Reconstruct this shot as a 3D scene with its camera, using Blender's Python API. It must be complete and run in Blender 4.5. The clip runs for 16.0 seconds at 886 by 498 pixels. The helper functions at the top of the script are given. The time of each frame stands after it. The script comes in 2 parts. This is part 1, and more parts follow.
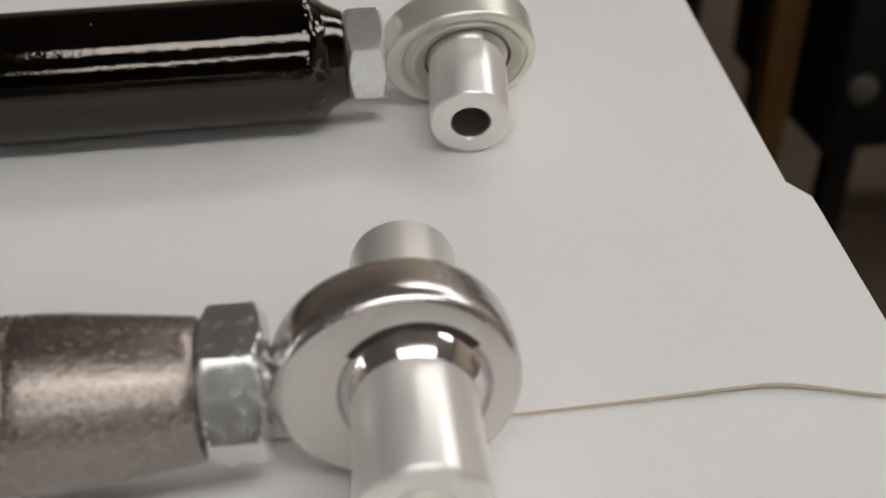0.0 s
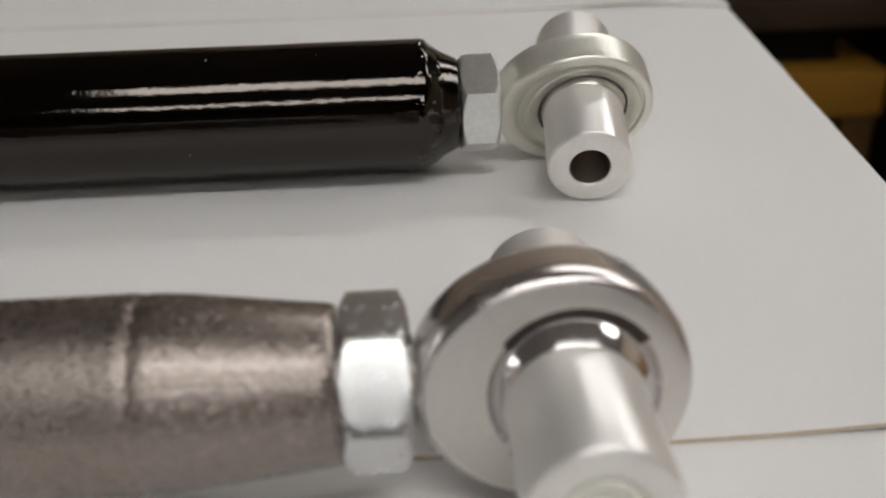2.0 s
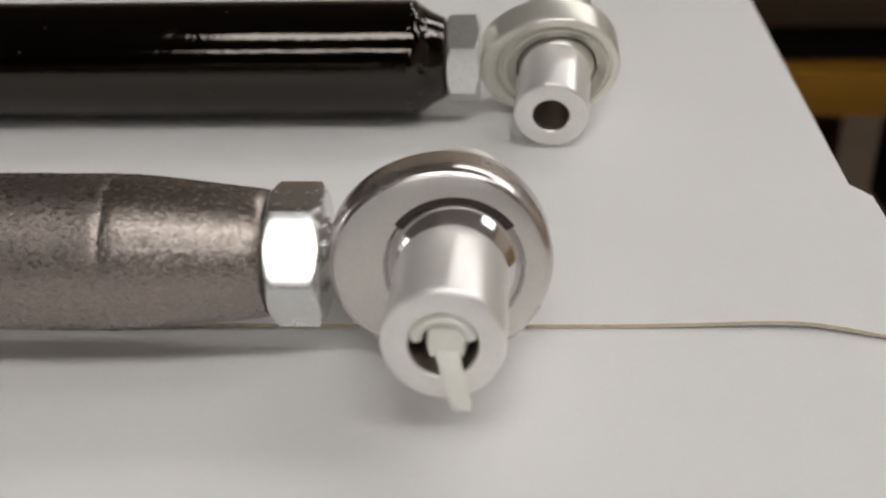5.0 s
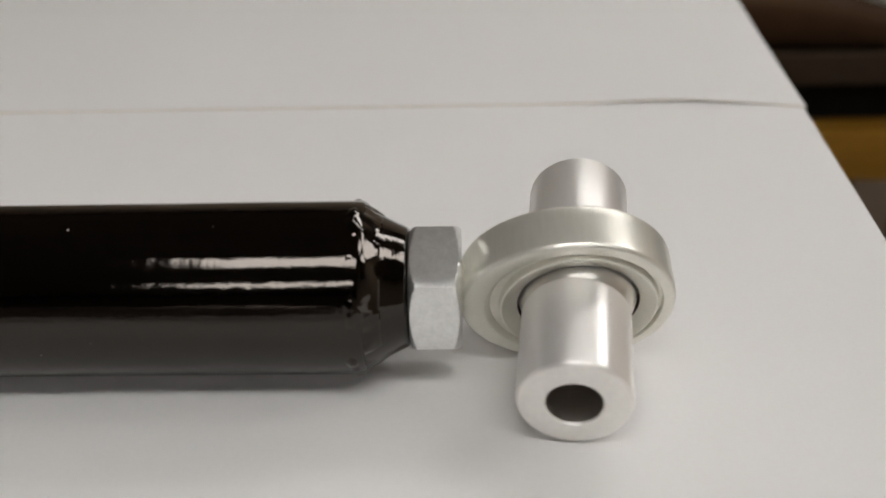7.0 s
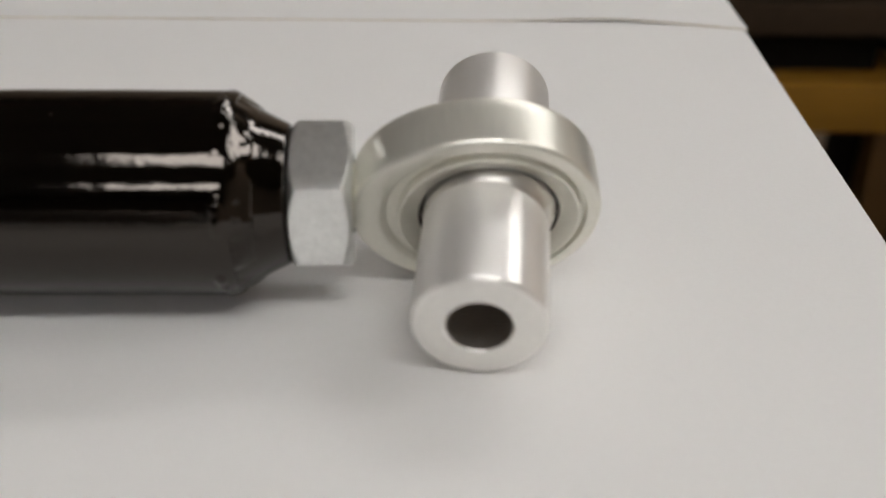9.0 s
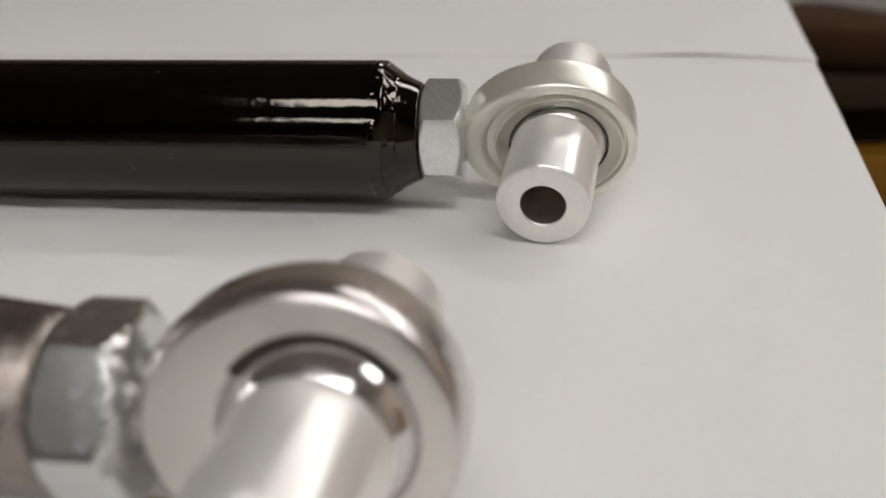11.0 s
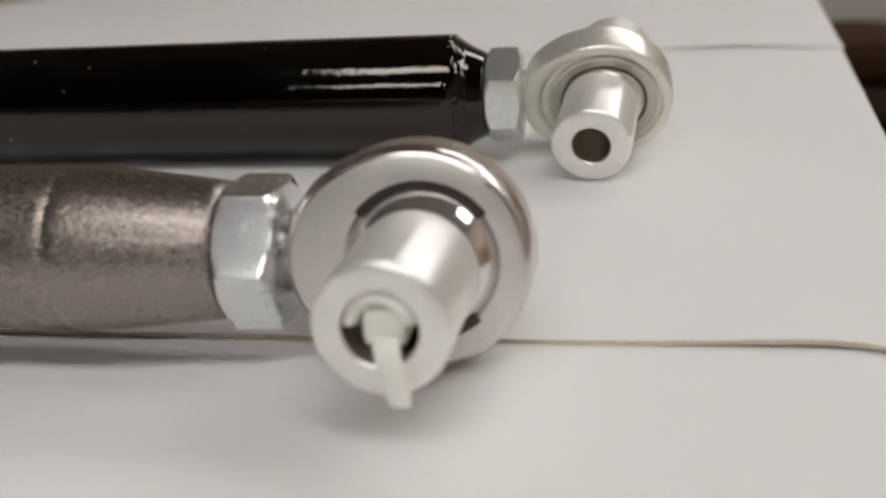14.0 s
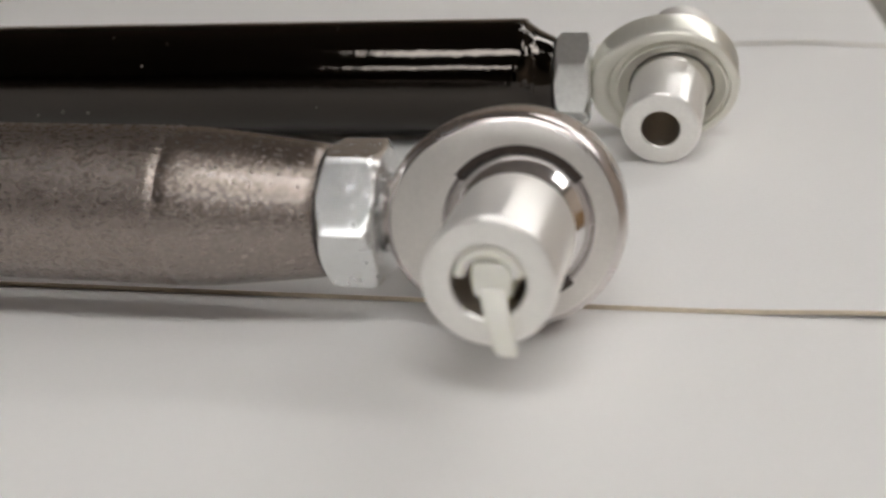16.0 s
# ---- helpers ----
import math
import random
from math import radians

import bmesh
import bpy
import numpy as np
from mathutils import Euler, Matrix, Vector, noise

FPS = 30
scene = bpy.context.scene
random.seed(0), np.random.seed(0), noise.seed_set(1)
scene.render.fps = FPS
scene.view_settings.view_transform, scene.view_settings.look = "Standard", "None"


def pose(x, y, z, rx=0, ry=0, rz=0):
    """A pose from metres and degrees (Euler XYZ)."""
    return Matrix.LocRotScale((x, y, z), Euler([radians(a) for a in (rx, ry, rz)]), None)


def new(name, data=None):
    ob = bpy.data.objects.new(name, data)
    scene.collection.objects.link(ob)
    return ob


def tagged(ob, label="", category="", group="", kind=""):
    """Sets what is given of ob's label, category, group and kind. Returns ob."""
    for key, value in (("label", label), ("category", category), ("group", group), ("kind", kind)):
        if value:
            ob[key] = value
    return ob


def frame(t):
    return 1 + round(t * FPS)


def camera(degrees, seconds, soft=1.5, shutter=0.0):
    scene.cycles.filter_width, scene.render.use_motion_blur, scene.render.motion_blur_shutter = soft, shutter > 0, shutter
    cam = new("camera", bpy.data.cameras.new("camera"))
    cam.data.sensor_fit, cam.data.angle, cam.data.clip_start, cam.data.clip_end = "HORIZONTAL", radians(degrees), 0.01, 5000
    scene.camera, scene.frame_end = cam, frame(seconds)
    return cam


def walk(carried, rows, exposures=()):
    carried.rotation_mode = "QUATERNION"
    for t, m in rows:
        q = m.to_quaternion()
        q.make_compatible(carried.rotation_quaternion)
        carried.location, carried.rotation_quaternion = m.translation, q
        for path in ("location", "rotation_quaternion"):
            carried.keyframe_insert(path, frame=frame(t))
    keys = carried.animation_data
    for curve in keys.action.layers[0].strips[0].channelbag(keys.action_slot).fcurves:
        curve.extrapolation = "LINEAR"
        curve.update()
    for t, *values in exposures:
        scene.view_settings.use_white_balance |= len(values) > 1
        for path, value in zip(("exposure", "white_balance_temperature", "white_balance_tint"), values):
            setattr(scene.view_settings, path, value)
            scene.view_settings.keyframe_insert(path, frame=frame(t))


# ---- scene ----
cam = camera(47.86, 16.0, soft=1.5)
cam.data.dof.use_dof = True
cam.data.dof.focus_distance = 0.238
cam.data.dof.aperture_fstop = 12.5
PATH = [
    (0.0, pose(-0.0380, -0.2827, 0.1443, 55.05, 1.48, -6.90)),
    (0.5, pose(-0.0506, -0.2840, 0.1285, 57.39, 1.91, -6.40)),
    (1.0, pose(-0.0492, -0.2677, 0.1153, 60.07, 1.30, -5.52)),
    (1.5, pose(-0.0497, -0.2802, 0.1095, 62.17, 1.66, -6.22)),
    (2.0, pose(-0.0584, -0.2818, 0.1136, 63.43, 1.30, -3.98)),
    (2.5, pose(-0.0629, -0.2844, 0.1136, 61.95, 2.35, -1.96)),
    (3.0, pose(-0.0505, -0.2895, 0.1073, 62.05, 2.74, -0.91)),
    (3.5, pose(-0.0456, -0.2926, 0.1122, 62.18, 1.53, 0.11)),
    (3.7, pose(-0.0413, -0.2946, 0.1098, 62.34, 0.93, 0.14)),
    (5.8, pose(-0.0231, -0.3379, 0.1167, 64.13, 1.02, 4.97)),
    (6.0, pose(-0.0214, -0.3293, 0.1177, 64.47, 1.11, 5.81)),
    (6.3, pose(-0.0085, -0.2899, 0.1279, 64.77, 1.98, 5.62)),
    (6.5, pose(-0.0099, -0.2614, 0.1258, 65.48, 2.53, 4.34)),
    (7.0, pose(-0.0226, -0.1948, 0.1217, 64.66, 1.35, 1.27)),
    (7.5, pose(-0.0406, -0.1586, 0.1054, 61.57, 0.63, -0.07)),
    (8.0, pose(-0.0347, -0.1505, 0.1006, 61.63, -0.09, -0.58)),
    (8.5, pose(-0.0240, -0.1567, 0.0959, 61.44, -0.39, -1.63)),
    (8.7, pose(-0.0196, -0.1611, 0.0976, 61.64, -0.89, -2.09)),
    (10.8, pose(-0.0013, -0.2553, 0.1018, 66.76, 0.58, 6.75)),
    (11.0, pose(0.0020, -0.2610, 0.0946, 67.52, 1.36, 6.90)),
    (11.5, pose(0.0058, -0.2856, 0.0864, 68.60, 2.58, 8.67)),
    (12.0, pose(0.0027, -0.3071, 0.0925, 69.22, 3.82, 9.22)),
    (12.5, pose(0.0094, -0.3164, 0.0972, 70.01, 4.46, 9.16)),
    (13.0, pose(0.0081, -0.3155, 0.0878, 70.25, 3.75, 9.17)),
    (13.5, pose(0.0084, -0.3152, 0.0864, 70.11, 3.48, 8.99)),
    (14.0, pose(0.0045, -0.3138, 0.0842, 69.89, 3.28, 9.41)),
    (14.5, pose(0.0073, -0.3121, 0.0834, 69.35, 2.43, 9.87)),
    (15.0, pose(0.0110, -0.3095, 0.0810, 69.17, 2.42, 9.94)),
    (15.5, pose(-0.0018, -0.3017, 0.0775, 69.06, 1.43, 10.36)),
    (16.0, pose(-0.0074, -0.3246, 0.0802, 70.07, 2.32, 11.19)),
]
walk(cam, PATH, exposures=[(0.0, -0.08), (2.5, -0.15), (3.7, -0.11), (6.0, -0.02), (7.0, 0.03), (7.5, -0.02), (8.6, 0.0), (11.0, 0.05), (16.0, 0.06)])

# ---- world and light ----
world = bpy.data.worlds.new("room_air")
world.use_nodes = True
scene.world = world
world.node_tree.nodes["Background"].inputs[0].default_value = (0.9, 0.93, 1.0, 1)
world.node_tree.nodes["Background"].inputs[1].default_value = 0.01
LAMP = 7.6          # strength of the ceiling panels

# ---- materials ----
def mat(name, color, rough=0.5, metal=0.0, var=0.1, scale=60.0, fine=600.0, bump=0.02, rvar=0.08, coat=0.0, stretch=(1, 1, 1), emit=0.0, spec=0.5, dist=0.001):
    m = bpy.data.materials.new(name)
    m.use_nodes = True
    nt = m.node_tree
    b = nt.nodes["Principled BSDF"]
    tc = nt.nodes.new("ShaderNodeTexCoord")
    mp = nt.nodes.new("ShaderNodeMapping")
    mp.inputs["Scale"].default_value = stretch
    nt.links.new(tc.outputs["Object"], mp.inputs[0])
    big, small = nt.nodes.new("ShaderNodeTexNoise"), nt.nodes.new("ShaderNodeTexNoise")
    big.inputs["Scale"].default_value, small.inputs["Scale"].default_value = scale, fine
    big.inputs["Detail"].default_value, small.inputs["Detail"].default_value = 4, 5
    for n in (big, small):
        nt.links.new(mp.outputs[0], n.inputs["Vector"])
    add = nt.nodes.new("ShaderNodeMath")
    add.operation = "ADD"
    nt.links.new(big.outputs[0], add.inputs[0])
    nt.links.new(small.outputs[0], add.inputs[1])
    ramp = nt.nodes.new("ShaderNodeMapRange")
    ramp.inputs["From Min"].default_value, ramp.inputs["From Max"].default_value = 0.6, 1.4
    ramp.inputs["To Min"].default_value, ramp.inputs["To Max"].default_value = 1 - var, 1 + var
    nt.links.new(add.outputs[0], ramp.inputs[0])
    mix = nt.nodes.new("ShaderNodeVectorMath")
    mix.operation = "SCALE"
    mix.inputs[0].default_value = color
    nt.links.new(ramp.outputs[0], mix.inputs["Scale"])
    nt.links.new(mix.outputs[0], b.inputs["Base Color"])
    rr = nt.nodes.new("ShaderNodeMapRange")
    rr.inputs["From Min"].default_value, rr.inputs["From Max"].default_value = 0.35, 0.65
    rr.inputs["To Min"].default_value, rr.inputs["To Max"].default_value = max(0.02, rough - rvar), rough + rvar
    nt.links.new(big.outputs[0], rr.inputs[0])
    nt.links.new(rr.outputs[0], b.inputs["Roughness"])
    b.inputs["Metallic"].default_value = metal
    b.inputs["Specular IOR Level"].default_value = spec
    b.inputs["Coat Weight"].default_value = coat
    b.inputs["Coat Roughness"].default_value = 0.05
    if bump:
        bp = nt.nodes.new("ShaderNodeBump")
        bp.inputs["Strength"].default_value, bp.inputs["Distance"].default_value = bump, dist
        nt.links.new(small.outputs[0], bp.inputs["Height"])
        nt.links.new(bp.outputs[0], b.inputs["Normal"])
    if emit:
        b.inputs["Emission Color"].default_value = (*color, 1)
        b.inputs["Emission Strength"].default_value = emit
    return m


PAPER = mat("white_board", (0.80, 0.79, 0.78), 0.62, var=0.02, scale=9, fine=900, bump=0.006, rvar=0.05, spec=0.3)
KRAFT = mat("kraft_core", (0.66, 0.58, 0.45), 0.9, var=0.15, scale=80, fine=900, spec=0.2)
BLACK = mat("gloss_black_paint", (0.0006, 0.0005, 0.0004), 0.06, var=0.3, scale=60, fine=300, bump=0.08, rvar=0.02, coat=0.0, spec=0.70)
BLACK.node_tree.nodes["Principled BSDF"].inputs["Specular Tint"].default_value = (1.0, 0.90, 0.82, 1)


def dusted(m, scale, size):
    """A few pale dust specks on the paint."""
    nt = m.node_tree
    b = nt.nodes["Principled BSDF"]
    tc, vo = nt.nodes.new("ShaderNodeTexCoord"), nt.nodes.new("ShaderNodeTexVoronoi")
    vo.inputs["Scale"].default_value = scale
    nt.links.new(tc.outputs["Object"], vo.inputs["Vector"])
    lt = nt.nodes.new("ShaderNodeMath")
    lt.operation, lt.inputs[1].default_value = "LESS_THAN", size
    nt.links.new(vo.outputs["Distance"], lt.inputs[0])
    mx = nt.nodes.new("ShaderNodeMix")
    mx.data_type = "RGBA"
    nt.links.new(lt.outputs[0], mx.inputs["Factor"])
    nt.links.new(b.inputs["Base Color"].links[0].from_socket, mx.inputs["A"])
    mx.inputs["B"].default_value = (0.5, 0.46, 0.42, 1)
    nt.links.new(mx.outputs["Result"], b.inputs["Base Color"])


dusted(BLACK, 130, 0.045)
ZINC = mat("zinc_plate", (0.84, 0.85, 0.85), 0.24, 0.94, var=0.07, scale=420, fine=1500, bump=0.004, rvar=0.035)
DULLZINC = mat("dull_zinc", (0.85, 0.86, 0.85), 0.30, 0.90, var=0.10, scale=450, fine=1500, bump=0.03, rvar=0.012)
SATBALL = mat("satin_steel", (0.78, 0.76, 0.72), 0.34, 0.85, var=0.04, scale=200, fine=900, bump=0.01, rvar=0.03)
YZINC = mat("chromate_zinc", (0.83, 0.815, 0.74), 0.33, 0.62, var=0.05, scale=120, fine=1400, bump=0.012, rvar=0.05, stretch=(1, 0.12, 1))
ALU = mat("turned_aluminium", (0.95, 0.93, 0.90), 0.35, 0.58, var=0.02, scale=60, fine=700, bump=0.0, rvar=0.012, stretch=(1.5, 0.3, 1.5))


def turned(m, amount):
    """Fine grooves round the y axis: reflections smear along it."""
    nt = m.node_tree
    b = nt.nodes["Principled BSDF"]
    tg = nt.nodes.new("ShaderNodeTangent")
    tg.direction_type, tg.axis = "RADIAL", "Y"
    nt.links.new(tg.outputs[0], b.inputs["Tangent"])
    b.inputs["Anisotropic"].default_value = amount
    b.inputs["Anisotropic Rotation"].default_value = 0.25


turned(ALU, 0.75)
ALUFACE = mat("faced_aluminium", (0.92, 0.905, 0.87), 0.5, 0.35, var=0.05, scale=120, fine=900, bump=0.05, rvar=0.06)
CHROME = mat("polished_steel", (0.72, 0.68, 0.665), 0.26, 0.94, var=0.05, scale=60, fine=900, bump=0.008, rvar=0.04)
SATIN = mat("ground_steel", (0.75, 0.72, 0.685), 0.45, 0.8, var=0.06, scale=90, fine=1200, bump=0.04, rvar=0.05)
BALL = mat("bearing_ball", (0.76, 0.74, 0.74), 0.13, 0.9, var=0.04, scale=80, fine=500, bump=0.0, rvar=0.02)
# shade put into the colour, for the race gap and the loading slots
GAPSHADE = mat("gap_shade", (0.07, 0.055, 0.048), 0.45, 0.6, var=0.2)
RAW = mat("raw_steel", (0.315, 0.27, 0.243), 0.28, 0.85, var=0.24, scale=1000, fine=1250, bump=0.95, rvar=0.07, dist=0.00028, stretch=(0.75, 1.25, 1.25), coat=0.3)
SWAGED = mat("swaged_steel", (0.315, 0.27, 0.243), 0.22, 0.85, var=0.24, scale=1000, fine=1250, bump=0.90, rvar=0.07, dist=0.00027, stretch=(0.75, 1.25, 1.25), coat=0.5)
for m, r in ((RAW, 0.26), (SWAGED, 0.15)):
    m.node_tree.nodes["Principled BSDF"].inputs["Coat Roughness"].default_value = r
NYLON = mat("white_nylon", (0.86, 0.85, 0.78), 0.35, var=0.04, scale=100, fine=500, bump=0.02)
NYLON.node_tree.nodes["Principled BSDF"].inputs["Subsurface Weight"].default_value = 0.25
NYLON.node_tree.nodes["Principled BSDF"].inputs["Subsurface Radius"].default_value = (0.002, 0.002, 0.0015)
BENCH = mat("bench_wood", (0.42, 0.33, 0.24), 0.6, var=0.25, scale=6, fine=60, bump=0.1, stretch=(0.2, 3, 3))
AMBER = mat("varnished_board", (0.30, 0.145, 0.017), 0.4, var=0.25, scale=5, fine=50, stretch=(0.3, 4, 4))
DARKWOOD = mat("dark_wood", (0.055, 0.030, 0.015), 0.5, var=0.3, scale=6, fine=60, stretch=(0.3, 4, 4))
TAUPE = mat("taupe_board", (0.045, 0.029, 0.017), 0.9, var=0.2, scale=8, fine=60, spec=0.2)
# the rack's amber wood, darkened to paint in the shade on its posts
POSTWOOD = mat("amber_in_shade", (0.10, 0.050, 0.012), 0.5, var=0.3, scale=6, fine=60, stretch=(4, 4, 0.3))
BAGCLOTH = mat("brown_cloth", (0.050, 0.026, 0.013), 0.9, var=0.3, scale=20, fine=400, bump=0.3, spec=0.1)
KNOBGREY = mat("grey_plastic", (0.075, 0.072, 0.062), 0.6, var=0.1, spec=0.2)
STEELBLK = mat("black_steel", (0.010, 0.009, 0.008), 0.75, var=0.2, spec=0.15)
CARTON = mat("pale_carton", (0.66, 0.63, 0.57), 0.8, var=0.08, scale=8, fine=90)
CONCRETE = mat("workshop_floor", (0.085, 0.060, 0.040), 0.75, var=0.2, scale=3, fine=40, bump=0.1)
DARKWALL = mat("dark_wall", (0.070, 0.050, 0.038), 0.9, var=0.2, scale=1.5, fine=30, spec=0.2)
WALLP = mat("wall_paint", (0.62, 0.51, 0.40), 0.8, var=0.08, scale=1.5, fine=30)
CEIL = mat("ceiling_paint", (0.33, 0.28, 0.23), 0.9, var=0.15, scale=2, fine=30)
METALGREY = mat("grey_metal", (0.42, 0.42, 0.40), 0.35, 1.0, var=0.1)
PANEL = mat("lamp_diffuser", (1.0, 0.98, 0.957), 0.5, var=0.0, bump=0, emit=LAMP)
WHITEMETAL = mat("white_enamel", (0.7, 0.7, 0.68), 0.4, var=0.05)


# ---- builders ----
def obj(name, bm, material, parent=None, label="", smooth=True):
    me = bpy.data.meshes.new(name)
    bmesh.ops.recalc_face_normals(bm, faces=bm.faces)
    for fc in bm.faces:
        fc.smooth = smooth
    bm.to_mesh(me)
    bm.free()
    mats = material if isinstance(material, (list, tuple)) else [material]
    for m in mats:
        me.materials.append(m)
    if smooth:
        me.set_sharp_from_angle(angle=radians(38))
    ob = new(name, me)
    if parent is not None:
        ob.parent = parent
    if label:
        tagged(ob, label)
    return ob


part = obj


def lathe(profile, axis="x", n=96, wobble=None, closed=False):
    """A surface of revolution from (along, radius) pairs."""
    bm = bmesh.new()
    rings = []
    for i, (a, r) in enumerate(profile):
        ring = []
        for k in range(n):
            th = 2 * math.pi * k / n
            rad = r + (wobble(a, th, i) if wobble else 0.0)
            c, s = rad * math.cos(th), rad * math.sin(th)
            ring.append(bm.verts.new((a, c, s) if axis == "x" else (c, a, s)))
        rings.append(ring)
    pairs = list(zip(rings, rings[1:]))
    if closed:
        pairs.append((rings[-1], rings[0]))
    for p, q in pairs:
        for k in range(n):
            bm.faces.new((p[k], p[(k + 1) % n], q[(k + 1) % n], q[k]))
    if not closed:
        for ring, (a, r) in ((rings[0], profile[0]), (rings[-1], profile[-1])):
            if r > 1e-6:
                bm.faces.new(ring)
    return bm


def box_bm(x0, x1, y0, y1, z0, z1, bevel=0.0):
    bm = bmesh.new()
    bmesh.ops.create_cube(bm, size=1)
    for v in bm.verts:
        v.co = ((x0 + x1) / 2 + v.co.x * (x1 - x0), (y0 + y1) / 2 + v.co.y * (y1 - y0), (z0 + z1) / 2 + v.co.z * (z1 - z0))
    if bevel:
        bmesh.ops.bevel(bm, geom=bm.edges[:], offset=bevel, segments=2, affect="EDGES", profile=0.6)
    return bm


def box(name, x0, x1, y0, y1, z0, z1, material, parent=None, bevel=0.0, label=""):
    return obj(name, box_bm(x0, x1, y0, y1, z0, z1, bevel), material, parent, label, smooth=bevel > 0)


def thing(name, label, category, m=None, group="", kind=""):
    e = new(name)
    e.empty_display_size = 0.02
    if m is not None:
        e.matrix_basis = m
    return tagged(e, label, category, group, kind)


# ---- room ----
RX0, RX1, RY0, RY1, RZ0, RZ1 = -7.0, 3.4, -5.2, 3.2, -0.92, 2.06
tagged(box("floor", RX0, RX1, RY0, RY1, RZ0 - 0.1, RZ0, CONCRETE), "dark brown sealed concrete workshop floor", "floor", kind="structure")
tagged(box("ceiling", RX0, RX1, RY0, RY1, RZ1, RZ1 + 0.1, CEIL), "grey-brown painted workshop ceiling", "ceiling", kind="structure")
for nm, a in (("wall_north", (RX0, RX1, RY1, RY1 + 0.1)), ("wall_south", (RX0, RX1, RY0 - 0.1, RY0)), ("wall_west", (RX0 - 0.1, RX0, RY0, RY1)), ("wall_east", (RX1, RX1 + 0.1, RY0, RY1))):
    # The unseen south wall stands in for the dark side the rods reflect.
    dark = nm == "wall_south"
    tagged(box(nm, *a, RZ0, RZ1, DARKWALL if dark else WALLP), "unseen south wall, kept dark brown for the rods' reflections" if dark else "plain tan painted workshop wall", "wall", kind="structure")


def ceiling_light(x0, x1, y0, y1):
    e = thing("ceiling_light", "white ceiling light panel out of view, switched on", "ceiling light", pose((x0 + x1) / 2, (y0 + y1) / 2, RZ1), "ceiling light panels")
    w, d = (x1 - x0) / 2, (y1 - y0) / 2
    for s in (-1, 1):
        box("frame", -w - 0.03, w + 0.03, s * d if s > 0 else -d - 0.03, d + 0.03 if s > 0 else -d, -0.06, 0, WHITEMETAL, e)
        box("frame", s * w if s > 0 else -w - 0.03, w + 0.03 if s > 0 else -w, -d, d, -0.06, 0, WHITEMETAL, e)
    box("diffuser", -w, w, -d, d, -0.05, -0.03, PANEL, e)


# All unseen, set by reflections; the far west one is added fill for the left.
for a in ((-0.72, 1.30, -1.42, -0.90), (-1.20, 1.10, -3.60, -3.00), (1.50, 2.60, -0.10, 0.58), (-6.4, -5.4, -1.0, 0.2), (0.20, 2.30, 1.45, 1.95)):
    ceiling_light(*a)

# ---- bench ----
bench = thing("workbench", "tan wooden workbench covered with white boards", "workbench", pose(0, 0, 0))
EDGE = lambda y: 0.0870 + 0.116 * y      # the boards' slanting side


def poly_slab(pts, z0, z1):
    bm = bmesh.new()
    lo = [bm.verts.new((x, y, z0)) for x, y in pts]
    hi = [bm.verts.new((x, y, z1)) for x, y in pts]
    bm.faces.new(hi)
    bm.faces.new(lo[::-1])
    for i in range(len(pts)):
        j = (i + 1) % len(pts)
        bm.faces.new((lo[i], lo[j], hi[j], hi[i]))
    return bm


part("bench_top", poly_slab([(-1.3, -0.75), (EDGE(-0.75) - 0.006, -0.75), (EDGE(1.0) - 0.006, 1.0), (-1.3, 1.0)], -0.045, -0.0042), BENCH, bench, smooth=False)
for x, y in ((-1.2, -0.65), (-0.12, -0.65), (-1.2, 0.9), (0.05, 0.9)):
    box("leg", x - 0.045, x + 0.045, y - 0.045, y + 0.045, RZ0, -0.045, BENCH, bench, 0.004)


def sheet(name, label, y0, y1, left, right, top, lift, ny=40, nx=90, thick=0.0014, front=lambda x: 0.0):
    """A thin board: its side lines left(y), right(y), its height top + lift(x, y); front(x) bows its near edge."""
    bm = bmesh.new()
    grid = []
    for side in (0, 1):
        rows = []
        for j in range(ny + 1):
            y = y0 + (y1 - y0) * (j / ny) ** 1.7
            a, b = left(y), right(y)
            row = []
            for i in range(nx + 1):
                x = a + (b - a) * (1 - (1 - i / nx) ** 2.2)
                row.append(bm.verts.new((x, y + front(x) * (1 - j / ny) ** 4, top + lift(x, y) - side * thick)))
            rows.append(row)
        grid.append(rows)
    up, dn = grid
    for j in range(ny):
        for i in range(nx):
            bm.faces.new((up[j][i], up[j][i + 1], up[j + 1][i + 1], up[j + 1][i]))
            bm.faces.new((dn[j][i], dn[j + 1][i], dn[j + 1][i + 1], dn[j][i + 1]))
    rim = [(up[0][i], dn[0][i]) for i in range(nx + 1)] + [(up[j][nx], dn[j][nx]) for j in range(1, ny + 1)]
    rim += [(up[ny][i], dn[ny][i]) for i in range(nx - 1, -1, -1)] + [(up[j][0], dn[j][0]) for j in range(ny - 1, 0, -1)]
    for k in range(len(rim)):
        (a, b), (c, d) = rim[k], rim[(k + 1) % len(rim)]
        fc = bm.faces.new((a, b, d, c))
        fc.material_index = 1
    ob = obj(name, bm, [PAPER, KRAFT])
    return tagged(ob, label, "board", "white boards on the bench")


def bump1(x, c, w):
    d = (x - c) / w
    return math.exp(-d * d)


def notch(y):
    """The middle board's side steps out by 5 mm at y = -0.064."""
    s = min(1.0, max(0.0, (-0.0605 - y) / 0.0075))
    return EDGE(y) + 0.0050 * (s * s * (3 - 2 * s)) ** 0.6


def bow(x):
    """The middle board's near corner runs forward of its straight front edge."""
    s = min(1.0, max(0.0, (x - 0.043) / 0.030))
    return -0.0066 * s * s * (3 - 2 * s)


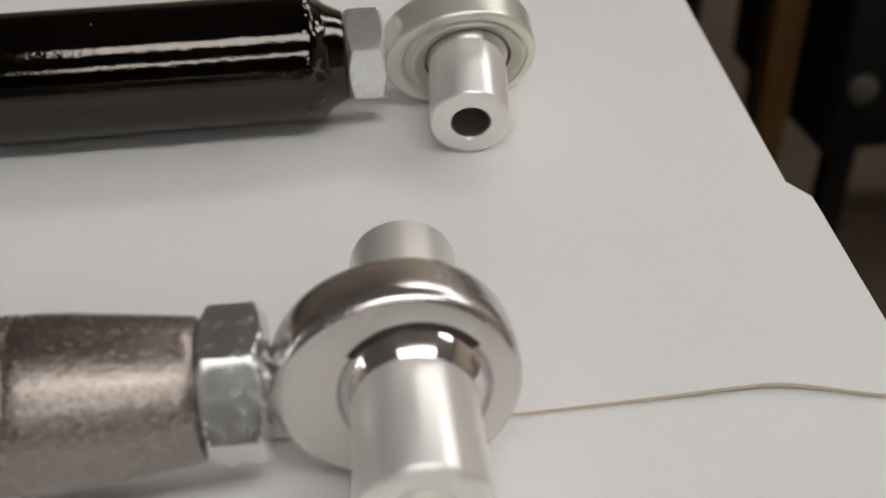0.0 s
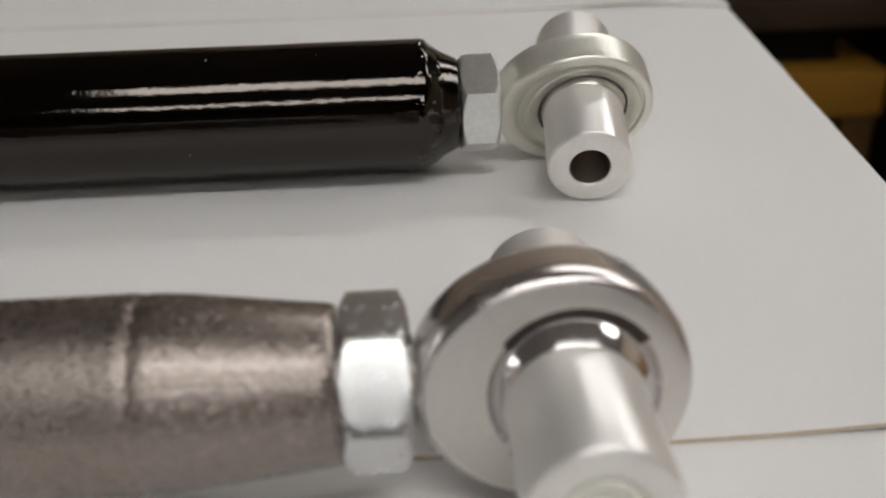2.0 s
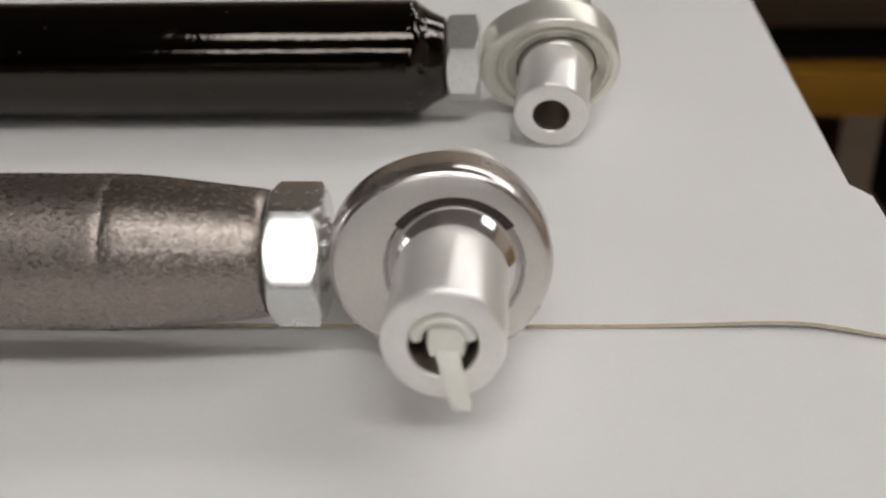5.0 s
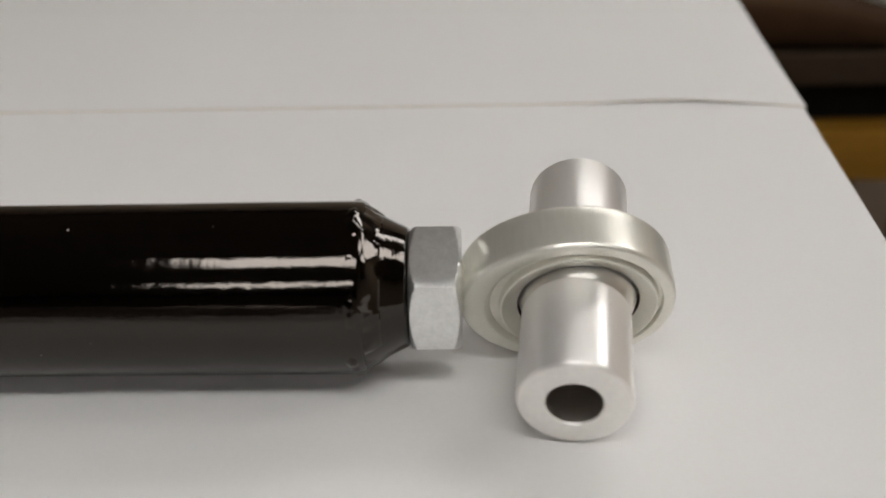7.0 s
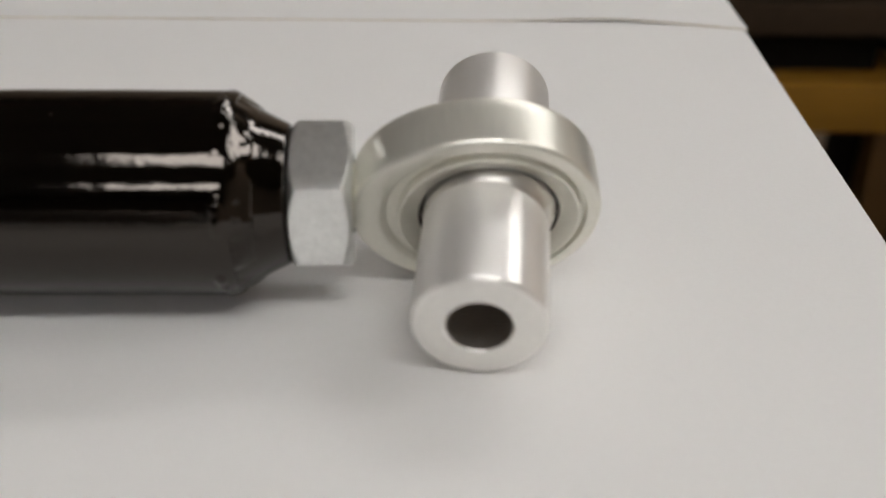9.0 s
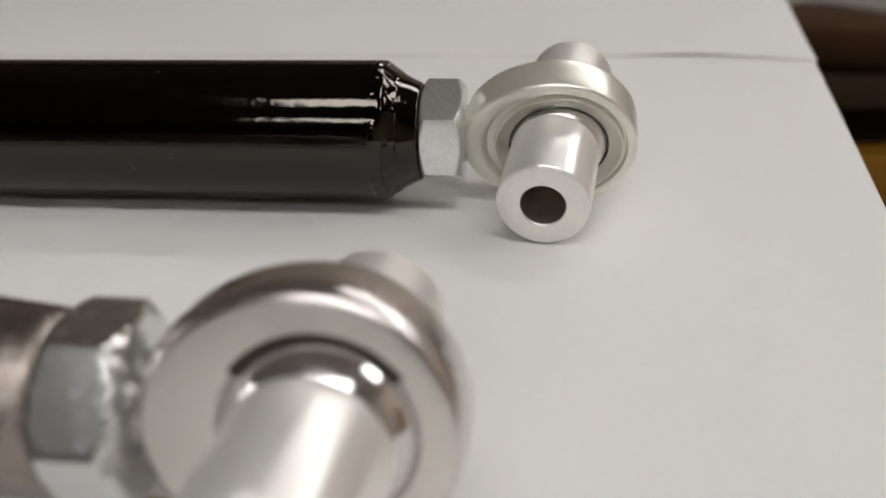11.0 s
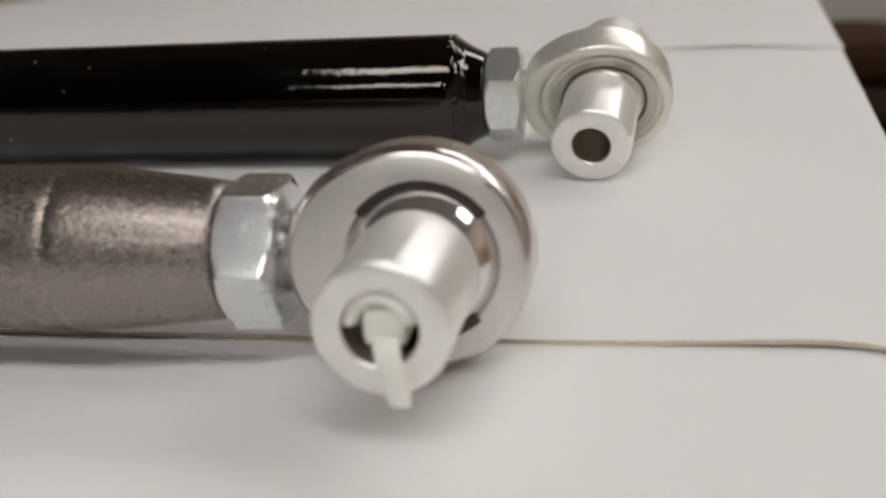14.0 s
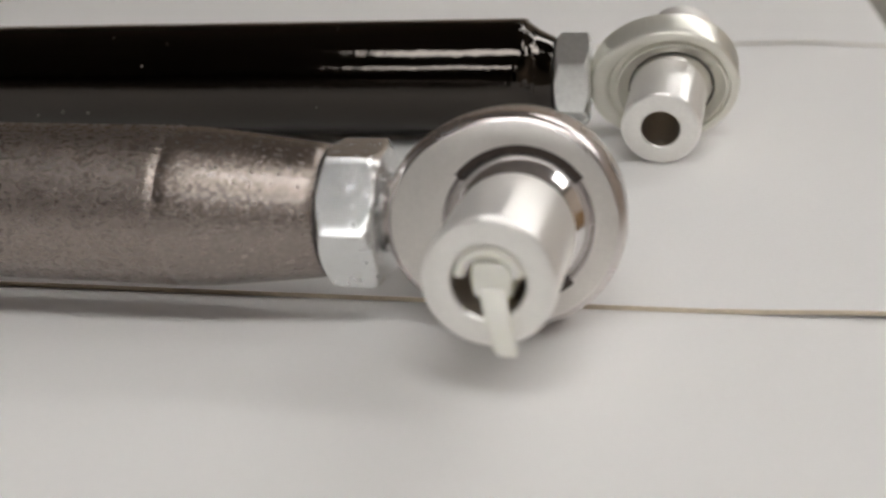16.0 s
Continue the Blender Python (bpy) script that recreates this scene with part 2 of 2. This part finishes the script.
def slope(x):
    """The far board's near edge runs forward at its corner."""
    s = min(1.0, max(0.0, (x - 0.050) / 0.060))
    return -0.0095 * s * s


sheet("white_board", "smooth white board lying flat on the bench", -0.70, -0.128, lambda y: -1.0, lambda y: EDGE(y) + 0.0045, -0.0013, lambda x, y: 0.0)
sheet("white_board", "smooth white board with a slightly lifted front edge", -0.1372, 0.235, lambda y: -1.0, notch, -0.0002,
      lambda x, y: math.exp(-((y + 0.137) / 0.026) ** 2) * 0.0010 * bump1(x, 0.040, 0.022), thick=0.0010, front=bow)
sheet("white_board", "smooth white board with an arched front edge", 0.1985, 0.78, lambda y: -0.573 + 0.39 * (y - 0.573) - 0.25 * max(0, 0.5 - y), EDGE, 0.0003,
      lambda x, y: math.exp(-((y - 0.1985) / 0.04) ** 2) * 0.0010 * bump1(x, 0.060, 0.026), thick=0.0004, front=slope)


# ---- rod assemblies ----
def hex_nut(rc, x0, x1, phi):
    """A hexagon nut along x, its corners cut back by a cone at both ends; phi: turn of one corner from the front."""
    bm = bmesh.new()
    n, af, bore = 96, rc * math.cos(math.pi / 6), 0.0078
    L = x1 - x0
    steps = [(0.0, "in")] + [(d, "out") for d in (0.0, 0.0003, 0.0006, 0.0010, 0.0015, 0.0022)]
    stations = [(x0 + d, d, k) for d, k in steps] + [(x1 - d, d, k) for d, k in steps[::-1]]
    rings = []
    for a, d, k in stations:
        ring = []
        for q in range(n):
            th = phi + 2 * math.pi * q / n
            h = af / math.cos((th - phi) % (math.pi / 3) - math.pi / 6)
            r = bore if k == "in" else min(h, 0.965 * af + 1.73 * d, rc * 0.992)
            ring.append(bm.verts.new((a, -r * math.cos(th), r * math.sin(th))))
        rings.append(ring)
    for p, q in zip(rings, rings[1:] + rings[:1]):
        for k in range(n):
            bm.faces.new((p[k], p[(k + 1) % n], q[(k + 1) % n], q[k]))
    return bm


def head(step, R, w, shift, opening):
    """The eye of a rod end: a flat ring round y, its outside set off towards the thread, with a stepped race."""
    # y, radius, share of the shift, material
    half = [(-w * 0.40, R, 1, 0), (-w * 0.62, R * 0.994, 1, 0), (-w * 0.80, R * 0.978, 1, 0), (-w * 0.93, R * 0.952, 1, 0), (-w, R * 0.915, 1, 0)]
    if step:
        half = [(-w * 0.40, R, 1, 0), (-w * 0.80, R, 1, 0), (-w * 0.90, R * 0.993, 1, 0), (-w * 0.97, R * 0.978, 1, 0), (-w, R * 0.965, 1, 0)]
        half += [(-w, R * 0.868, 0.6, 1), (-w + 0.0002, R * 0.86, 0.5, 1), (-w + 0.0014, R * 0.85, 0.3, 1), (-w + 0.0014, R * 0.815, 0, 1), (-w - 0.0002, R * 0.80, 0, 1), (-w - 0.0004, R * 0.785, 0, 1), (-w + 0.0011, opening + 0.0002, 0, 1)]
    else:
        half += [(-w, opening + 0.0005, 0, 1)]
    half += [(-w + (0.0014 if step else 0.0006), opening, 0, 2), (-w * 0.25, 0.0153, 0, 2)]
    prof = half + [(-y, r, s, m) for y, r, s, m in half[::-1]]
    bm = bmesh.new()
    n, L = 128, len(prof)
    stretch = lambda c: 1.0 + (0.0042 / R if c < 0 else 0.0)
    rings = [[bm.verts.new((r * math.cos(2 * math.pi * k / n) * (1 + (stretch(math.cos(2 * math.pi * k / n)) - 1) * s) - shift * s, y, r * math.sin(2 * math.pi * k / n))) for k in range(n)] for y, r, s, m in prof]
    for i in range(L):
        j = (i + 1) % L
        mi = 0 if i == L - 1 else max(prof[i][3], prof[j][3])
        for k in range(n):
            fc = bm.faces.new((rings[i][k], rings[i][(k + 1) % n], rings[j][(k + 1) % n], rings[j][k]))
            fc.material_index = mi
    return bm


def neck():
    return lathe([(-0.0200, 0.0045), (-0.0240, 0.0051), (-0.0254, 0.0062), (-0.0262, 0.0075), (-0.0400, 0.0077)], n=64)


def thread():
    prof = []
    x = -0.0256
    while x > -0.0400:
        prof += [(x, 0.00795), (x - 0.00045, 0.0073), (x - 0.0009, 0.0073)]
        x -= 0.0014
    return lathe(prof, n=48)


def spacer(front, back, r, bore):
    """A turned sleeve along y, with chamfered ends and a through bore."""
    c = 0.0010
    prof = [(-front + 0.0004, bore), (-front, bore + 0.0004), (-front, r - c), (-front + c * 0.4, r - c * 0.35), (-front + c, r), (-0.0100, r), (-0.0100, 0.0079), (0.0100, 0.0079), (0.0100, r), (back - c, r), (back - c * 0.4, r - c * 0.35), (back, r - c), (back, bore + 0.0004), (back - 0.0004, bore)]
    bm = lathe(prof, "y", 96, closed=True)
    for fc in bm.faces:
        ys = [v.co.y for v in fc.verts]
        rs = [math.hypot(v.co.x, v.co.z) for v in fc.verts]
        if max(ys) - min(ys) < 1e-5 and abs(ys[0]) > 0.02:
            fc.material_index = 1
        elif max(rs) < bore + 1e-4:
            fc.material_index = 2
    return bm


def ball_bm(r, half):
    prof = [(-half, 0.0078)]
    for i in range(33):
        y = -half + 2 * half * i / 32
        prof.append((y, math.sqrt(r * r - y * y)))
    prof.append((half, 0.0078))
    return lathe(prof, "y", 96, closed=True)


# sleeve aluminium inside the bore, its colour darkened and warmed for shade there
BORE = mat("bore_shade", (0.62, 0.57, 0.50), 0.34, 0.9, var=0.03, scale=300, fine=900, bump=0.0, rvar=0.03)


def joint(e, twist, dp, dy, front, back, r, bore, mats, step, nut, phi, nutmat, slot, R, w, shift, opening):
    """The rod end, its ball and sleeve, and the jam nut, under the thing e."""
    h = part("rod_end", head(step, R, w, shift, opening), mats, e)
    h.matrix_basis = pose(0, 0, 0, twist)
    nk = part("neck", neck(), mats[0], h)
    part("thread", thread(), ZINC, h)
    part("jam_nut", hex_nut(0.0152, nut[0], nut[1], radians(phi)), nutmat, e, "zinc-plated hexagon jam nut").data.set_sharp_from_angle(angle=radians(16))
    turn = pose(0, 0, 0, dp, 0, dy)
    bl = part("ball", ball_bm(0.0133 if step else 0.0152, 0.0101), SATBALL if step else BALL, e, "satin bearing ball" if step else "polished bearing ball")
    bl.matrix_basis = turn
    sp = part("spacer_sleeve", spacer(front, back, r, bore), [ALU, ALUFACE, BORE], e, "turned aluminium spacer sleeve")
    sp.matrix_basis = turn
    if slot:
        for mid, half in ((90, 52), (270, 45)):
            bm = bmesh.new()
            n = 40
            a0, a1 = radians(mid - half), radians(mid + half)
            lp = []
            for k in range(n + 1):
                th = a0 + (a1 - a0) * k / n
                q = []
                for y, rr in ((-w - 0.00012, 0.01372), (-w - 0.00012, 0.0150), (-w + 0.0026, 0.0150), (-w + 0.0026, 0.0136)):
                    q.append(bm.verts.new((rr * math.cos(th), y, rr * math.sin(th))))
                lp.append(q)
            for p, q in zip(lp, lp[1:]):
                for i in range(4):
                    bm.faces.new((p[i], p[(i + 1) % 4], q[(i + 1) % 4], q[i]))
            bm.faces.new(lp[0])
            bm.faces.new(lp[-1])
            # a solid dark band in place of the slot's shaded hollow
            part("race_slot", bm, GAPSHADE, h, "loading slot in the race, its shade drawn as a dark solid band")
    return h


# painted rod
B_POSE = pose(0, 0, 0.0200)
black_rod = thing("control_arm", "gloss black painted steel control arm with a rod end", "control arm", B_POSE, "control arms on the board")


def tube_wobble(a, th, i):
    return 0.00006 * noise.noise((a * 60, math.cos(th) * 2, math.sin(th) * 2))


part("tube", lathe([(-0.62 + 0.01 * i, 0.01905) for i in range(57)] + [(-0.0585, 0.01905), (-0.0475, 0.01905), (-0.0462, 0.0189), (-0.0455, 0.0184)], n=128, wobble=tube_wobble), BLACK, black_rod).location.z = 0.0004


rng = random.Random(7)
BLOBS = [(2 * math.pi * (k + rng.uniform(-0.4, 0.4)) / 34, -0.0464 + rng.uniform(-0.0020, 0.0028), rng.uniform(0.0014, 0.0028), rng.uniform(0.0001, 0.0007)) for k in range(34)]


def weld_wobble(a, th, i):
    lump = 0.0
    for bt, ba, bw, bh in BLOBS:
        d = ((th - bt + math.pi) % (2 * math.pi) - math.pi) * 0.019
        lump += bh * math.exp(-((a - ba) ** 2 + d * d) / (bw * bw))
    return lump * (0 if i in (0, N_WELD) else 1) + weld_grain(a, th, i)


def weld_grain(a, th, i):
    c, d = math.cos(th), math.sin(th)
    return (0.0004 * noise.noise((c * 5.1, d * 5.1, a * 250)) + 0.00009 * noise.noise((c * 14, d * 14, a * 700))) * (0 if i in (0, N_WELD) else 1) - 0.0001


N_WELD = 22
WELD = []
for i in range(N_WELD + 1):
    a = -0.0500 + 0.0084 * i / N_WELD
    WELD.append((a, 0.0188 if a < -0.0488 else 0.0190 if a < -0.0474 else 0.0190 - (a + 0.0474) * 0.60))
WELD[0], WELD[-1] = (-0.0500, 0.0186), (-0.0416, 0.0149)
part("weld_bead", lathe(WELD, n=280, wobble=weld_wobble), BLACK, black_rod, "lumpy painted weld bead").location.z = 0.0004
TAPER = [(-0.0470, 0.0180), (-0.0455, 0.0177), (-0.0440, 0.01690), (-0.0425, 0.0160), (-0.0410, 0.01512), (-0.0395, 0.01435), (-0.0380, 0.01365), (-0.0369, 0.0131)]
ridged = []
for (a0, r0), (a1, r1) in zip(TAPER, TAPER[1:]):
    for k in range(6):
        ridged.append((a0 + (a1 - a0) * k / 6, r0 + (r1 - r0) * k / 6 + (0.000012 if k % 3 == 1 else 0.0)))
part("tapered_end", lathe(ridged + [(-0.0369, 0.0131), (-0.0365, 0.0126), (-0.0364, 0.0085)], n=96), BLACK, black_rod, "painted taper with fine tool marks").location.z = 0.0003
joint(black_rod, 26, 15, -5.8, 0.0340, 0.0330, 0.0116, 0.0056, [YZINC, YZINC, GAPSHADE], True, (-0.0363, -0.0252), 28, DULLZINC, False, 0.0211, 0.0056, 0.0003, 0.0130)

# bare rod
N_POSE = pose(-0.0302, -0.1435, 0.0202, 0, 0.77, 0.47)
bare_rod = thing("control_arm", "bare steel control arm with swaged end and polished rod end", "control arm", N_POSE, "control arms on the board")
bm = lathe([(-0.62 + 0.01 * i, 0.0163) for i in range(54)] + [(-0.0800, 0.0163), (-0.0712, 0.0163), (-0.0702, 0.01637), (-0.0694, 0.01630), (-0.0689, 0.01605), (-0.0682, 0.01605), (-0.0676, 0.01622), (-0.0655, 0.0162), (-0.0600, 0.0158), (-0.0500, 0.01465), (-0.0400, 0.0135), (-0.0384, 0.0132), (-0.0379, 0.0127), (-0.0379, 0.0082)], n=128, wobble=tube_wobble)
for fc in bm.faces:
    if fc.calc_center_median().x > -0.0690:
        fc.material_index = 1
part("tube", bm, [RAW, SWAGED], bare_rod, "bare mill-scale steel tube with a crimp line")
joint(bare_rod, -5, -1, -2.4, 0.0358, 0.0348, 0.0113, 0.0062, [CHROME, SATIN, CHROME], False, (-0.0375, -0.0262), 59.8, ZINC, True, 0.0211, 0.0071, 0.0010, 0.0138)

# ---- cable tie in the bare rod's sleeve ----
tie_m = N_POSE @ pose(0, 0, 0, -1, 0, -2.4)
tie = thing("cable_tie", "white nylon cable tie stuffed in the spacer bore", "cable tie", tie_m @ pose(0, -0.0358, 0))


def strap(pts, widths, t):
    """A soft-edged nylon band through pts, lying across x."""
    bm, prev, n = bmesh.new(), None, 14
    for i, (p, w) in enumerate(zip(pts, widths)):
        a, b = Vector(pts[max(0, i - 1)]), Vector(pts[min(len(pts) - 1, i + 1)])
        up = Vector((1, 0, 0)).cross(b - a).normalized()
        ring = []
        for k in range(n):
            th = 2 * math.pi * k / n
            c, d = math.cos(th), math.sin(th)
            q = Vector(p) + Vector((1, 0, 0)) * w * math.copysign(abs(c) ** 0.5, c) + up * t * math.copysign(abs(d) ** 0.6, d)
            ring.append(bm.verts.new(q))
        if prev:
            for k in range(n):
                bm.faces.new((prev[k], prev[(k + 1) % n], ring[(k + 1) % n], ring[k]))
        else:
            bm.faces.new(ring)
        prev = ring
    bm.faces.new(prev)
    return bm


# the tail curls out of the head and hangs over the bore's lower rim
tail = []
for i in range(19):
    u = i / 18
    tail.append((0.0006 + 0.0030 * u * u, 0.0030 - 0.0110 * u + 0.0052 * u * u, -0.0004 - 0.0038 * u - 0.0068 * u * u * u))
part("tie_tail", strap(tail, [0.0024 - 0.0004 * i / 18 - (0.0004 if i == 18 else 0.0) for i in range(19)], 0.0008), NYLON, tie)
# the band's turn inside the bore
bm = bmesh.new()
prev = None
for k in range(25):
    th = radians(12 + 160 * k / 24)
    ring = []
    for j in range(10):
        ph = 2 * math.pi * j / 10
        r = 0.0049 + 0.0012 * math.cos(ph)
        ring.append(bm.verts.new((r * math.cos(th), 0.0016 + 0.0018 * math.sin(ph), r * math.sin(th))))
    if prev:
        for j in range(10):
            bm.faces.new((prev[j], prev[(j + 1) % 10], ring[(j + 1) % 10], ring[j]))
    else:
        bm.faces.new(ring)
    prev = ring
bm.faces.new(prev)
part("tie_loop", bm, NYLON, tie)
part("tie_head", box_bm(-0.0032, 0.0044, -0.0002, 0.0066, -0.0034, 0.0038, 0.0026), NYLON, tie)

# ---- storage rack and cabinets beyond the bench ----
rack = thing("storage_rack", "dark wooden storage rack with an amber shelf", "shelf rack", pose(0, 1.0, RZ0))
ZO = -RZ0
box("shelf_board", -0.55, 0.632, 0.0, 0.42, ZO - 0.355, ZO - 0.290, AMBER, rack, 0.004, "varnished amber wooden shelf board")
box("shelf_board", -0.55, 0.632, 0.0, 0.40, ZO - 0.230, ZO - 0.192, TAUPE, rack, 0.003, "taupe shelf board")
box("shelf_board", -0.50, 0.580, 0.0, 0.42, 0.10, 0.14, DARKWOOD, rack, 0.003)
box("back_panel", -0.55, 0.632, 0.422, 0.445, 0.0, ZO - 0.12, DARKWOOD, rack)
for x in (-0.55, 0.585):
    box("post", x, x + 0.045, 0.012, 0.057, 0, ZO - 0.3555, POSTWOOD, rack, 0.003, "amber wooden post, toned darker for shade")
    box("spacer_block", x, x + 0.045, 0.30, 0.36, ZO - 0.2895, ZO - 0.2305, DARKWOOD, rack, 0.002)


def carton(label, category, x0, x1, y0, y1, z0, z1, material, tape):
    e = thing("carton", label, category, pose(x0, y0, z0))
    w, d, h = x1 - x0, y1 - y0, z1 - z0
    box("body", 0, w, 0, d, 0, h * 0.7, material, e, 0.003)
    box("lid", -0.002, w + 0.002, -0.002, d + 0.002, h * 0.7, h, material, e, 0.003)
    box("strap", w * 0.45, w * 0.45 + 0.04, -0.0035, -0.001, h * 0.05, h * 0.97, tape, e)


carton("pale grey carton standing on the rack", "box", -0.52, 0.62, 1.20, 1.39, -0.1915, 0.12, CARTON, CARTON)


def bag_bm(x0, x1, y0, y1, z0, top):
    """A soft flat bag: rounded sides, its top sinking towards one end."""
    bm, n, k = bmesh.new(), 36, 20
    rings = []
    for i in range(n + 1):
        u = i / n
        x = x0 + (x1 - x0) * u
        h = (top(x) - z0) * min(1.0, math.sin(math.pi * min(u, 0.5)) * 6 + 0.15)
        w = (y1 - y0) / 2
        ring = []
        for j in range(k):
            th = 2 * math.pi * j / k
            c, d = math.cos(th), math.sin(th)
            wrinkle = 1 + 0.05 * noise.noise((x * 14, c * 2, d * 2))
            ring.append(bm.verts.new((x, (y0 + y1) / 2 + w * math.copysign(abs(c) ** 0.4, c), max(z0, z0 + h / 2 + h / 2 * wrinkle * math.copysign(abs(d) ** 0.5, d)))))
        rings.append(ring)
    for p, q in zip(rings, rings[1:]):
        for j in range(k):
            bm.faces.new((p[j], p[(j + 1) % k], q[(j + 1) % k], q[j]))
    bm.faces.new(rings[0])
    bm.faces.new(rings[-1])
    return bm


bag = obj("cloth_bag", bag_bm(-0.45, 0.60, 1.01, 1.185, -0.1915, lambda x: -0.124 - 0.55 * max(0.0, x - 0.33) ** 1.6), BAGCLOTH)
tagged(bag, "dark brown cloth bag lying flat on the rack", "bag")
carton("black flat case on the amber shelf", "case", -0.3, 0.58, 1.05, 1.29, -0.2895, -0.240, STEELBLK, DARKWOOD)

cart = thing("tool_cart", "black steel tool cart with round grey knobs", "tool cart", pose(1.09, 1.15, RZ0))
box("cabinet_body", -0.42, 0.5, -0.18, 0.2, 0.30, 1.15, STEELBLK, cart, 0.006)
for x in (-0.38, 0.42):
    for y in (-0.15, 0.16):
        box("leg", x, x + 0.04, y, y + 0.04, 0, 0.30, STEELBLK, cart, 0.003)
for z in (0.34, 0.56, 0.78):
    dr = box("drawer", -0.418, 0.48, -0.195, -0.18, z, z + 0.21, STEELBLK, cart, 0.004)
    for x in (-0.395, 0.2):
        kn = lathe([(0.0, 0.008), (-0.012, 0.008), (-0.014, 0.020), (-0.024, 0.022), (-0.030, 0.016), (-0.032, 0.0)], "y", 24)
        bmesh.ops.translate(kn, verts=kn.verts[:], vec=(x, -0.195, z + 0.08))
        part("knob", kn, KNOBGREY, dr, "round dull grey knob")

# Out of view: an amber surface added to give the ball its orange glint.
cup = thing("storage_cabinet", "unseen amber wooden cabinet with two doors, added for the ball's orange reflection", "cabinet", pose(2.75, 0.25, RZ0))
box("body", 0.0, 0.5, -0.55, 0.65, 0.0, 1.16, AMBER, cup, 0.005)
for y in (-0.54, 0.055):
    dr = box("door", -0.022, 0.0, y, y + 0.585, 0.08, 1.12, AMBER, cup, 0.004)
    hn = lathe([(-0.05, 0.006), (-0.03, 0.005), (0.03, 0.005), (0.05, 0.006)], "y", 16)
    bmesh.ops.rotate(hn, verts=hn.verts[:], cent=(0, 0, 0), matrix=Matrix.Rotation(radians(90), 3, "X"))
    bmesh.ops.translate(hn, verts=hn.verts[:], vec=(-0.034, 0.03 if y < 0 else 0.08, 0.62))
    part("handle", hn, METALGREY, dr, "grey metal bar handle")
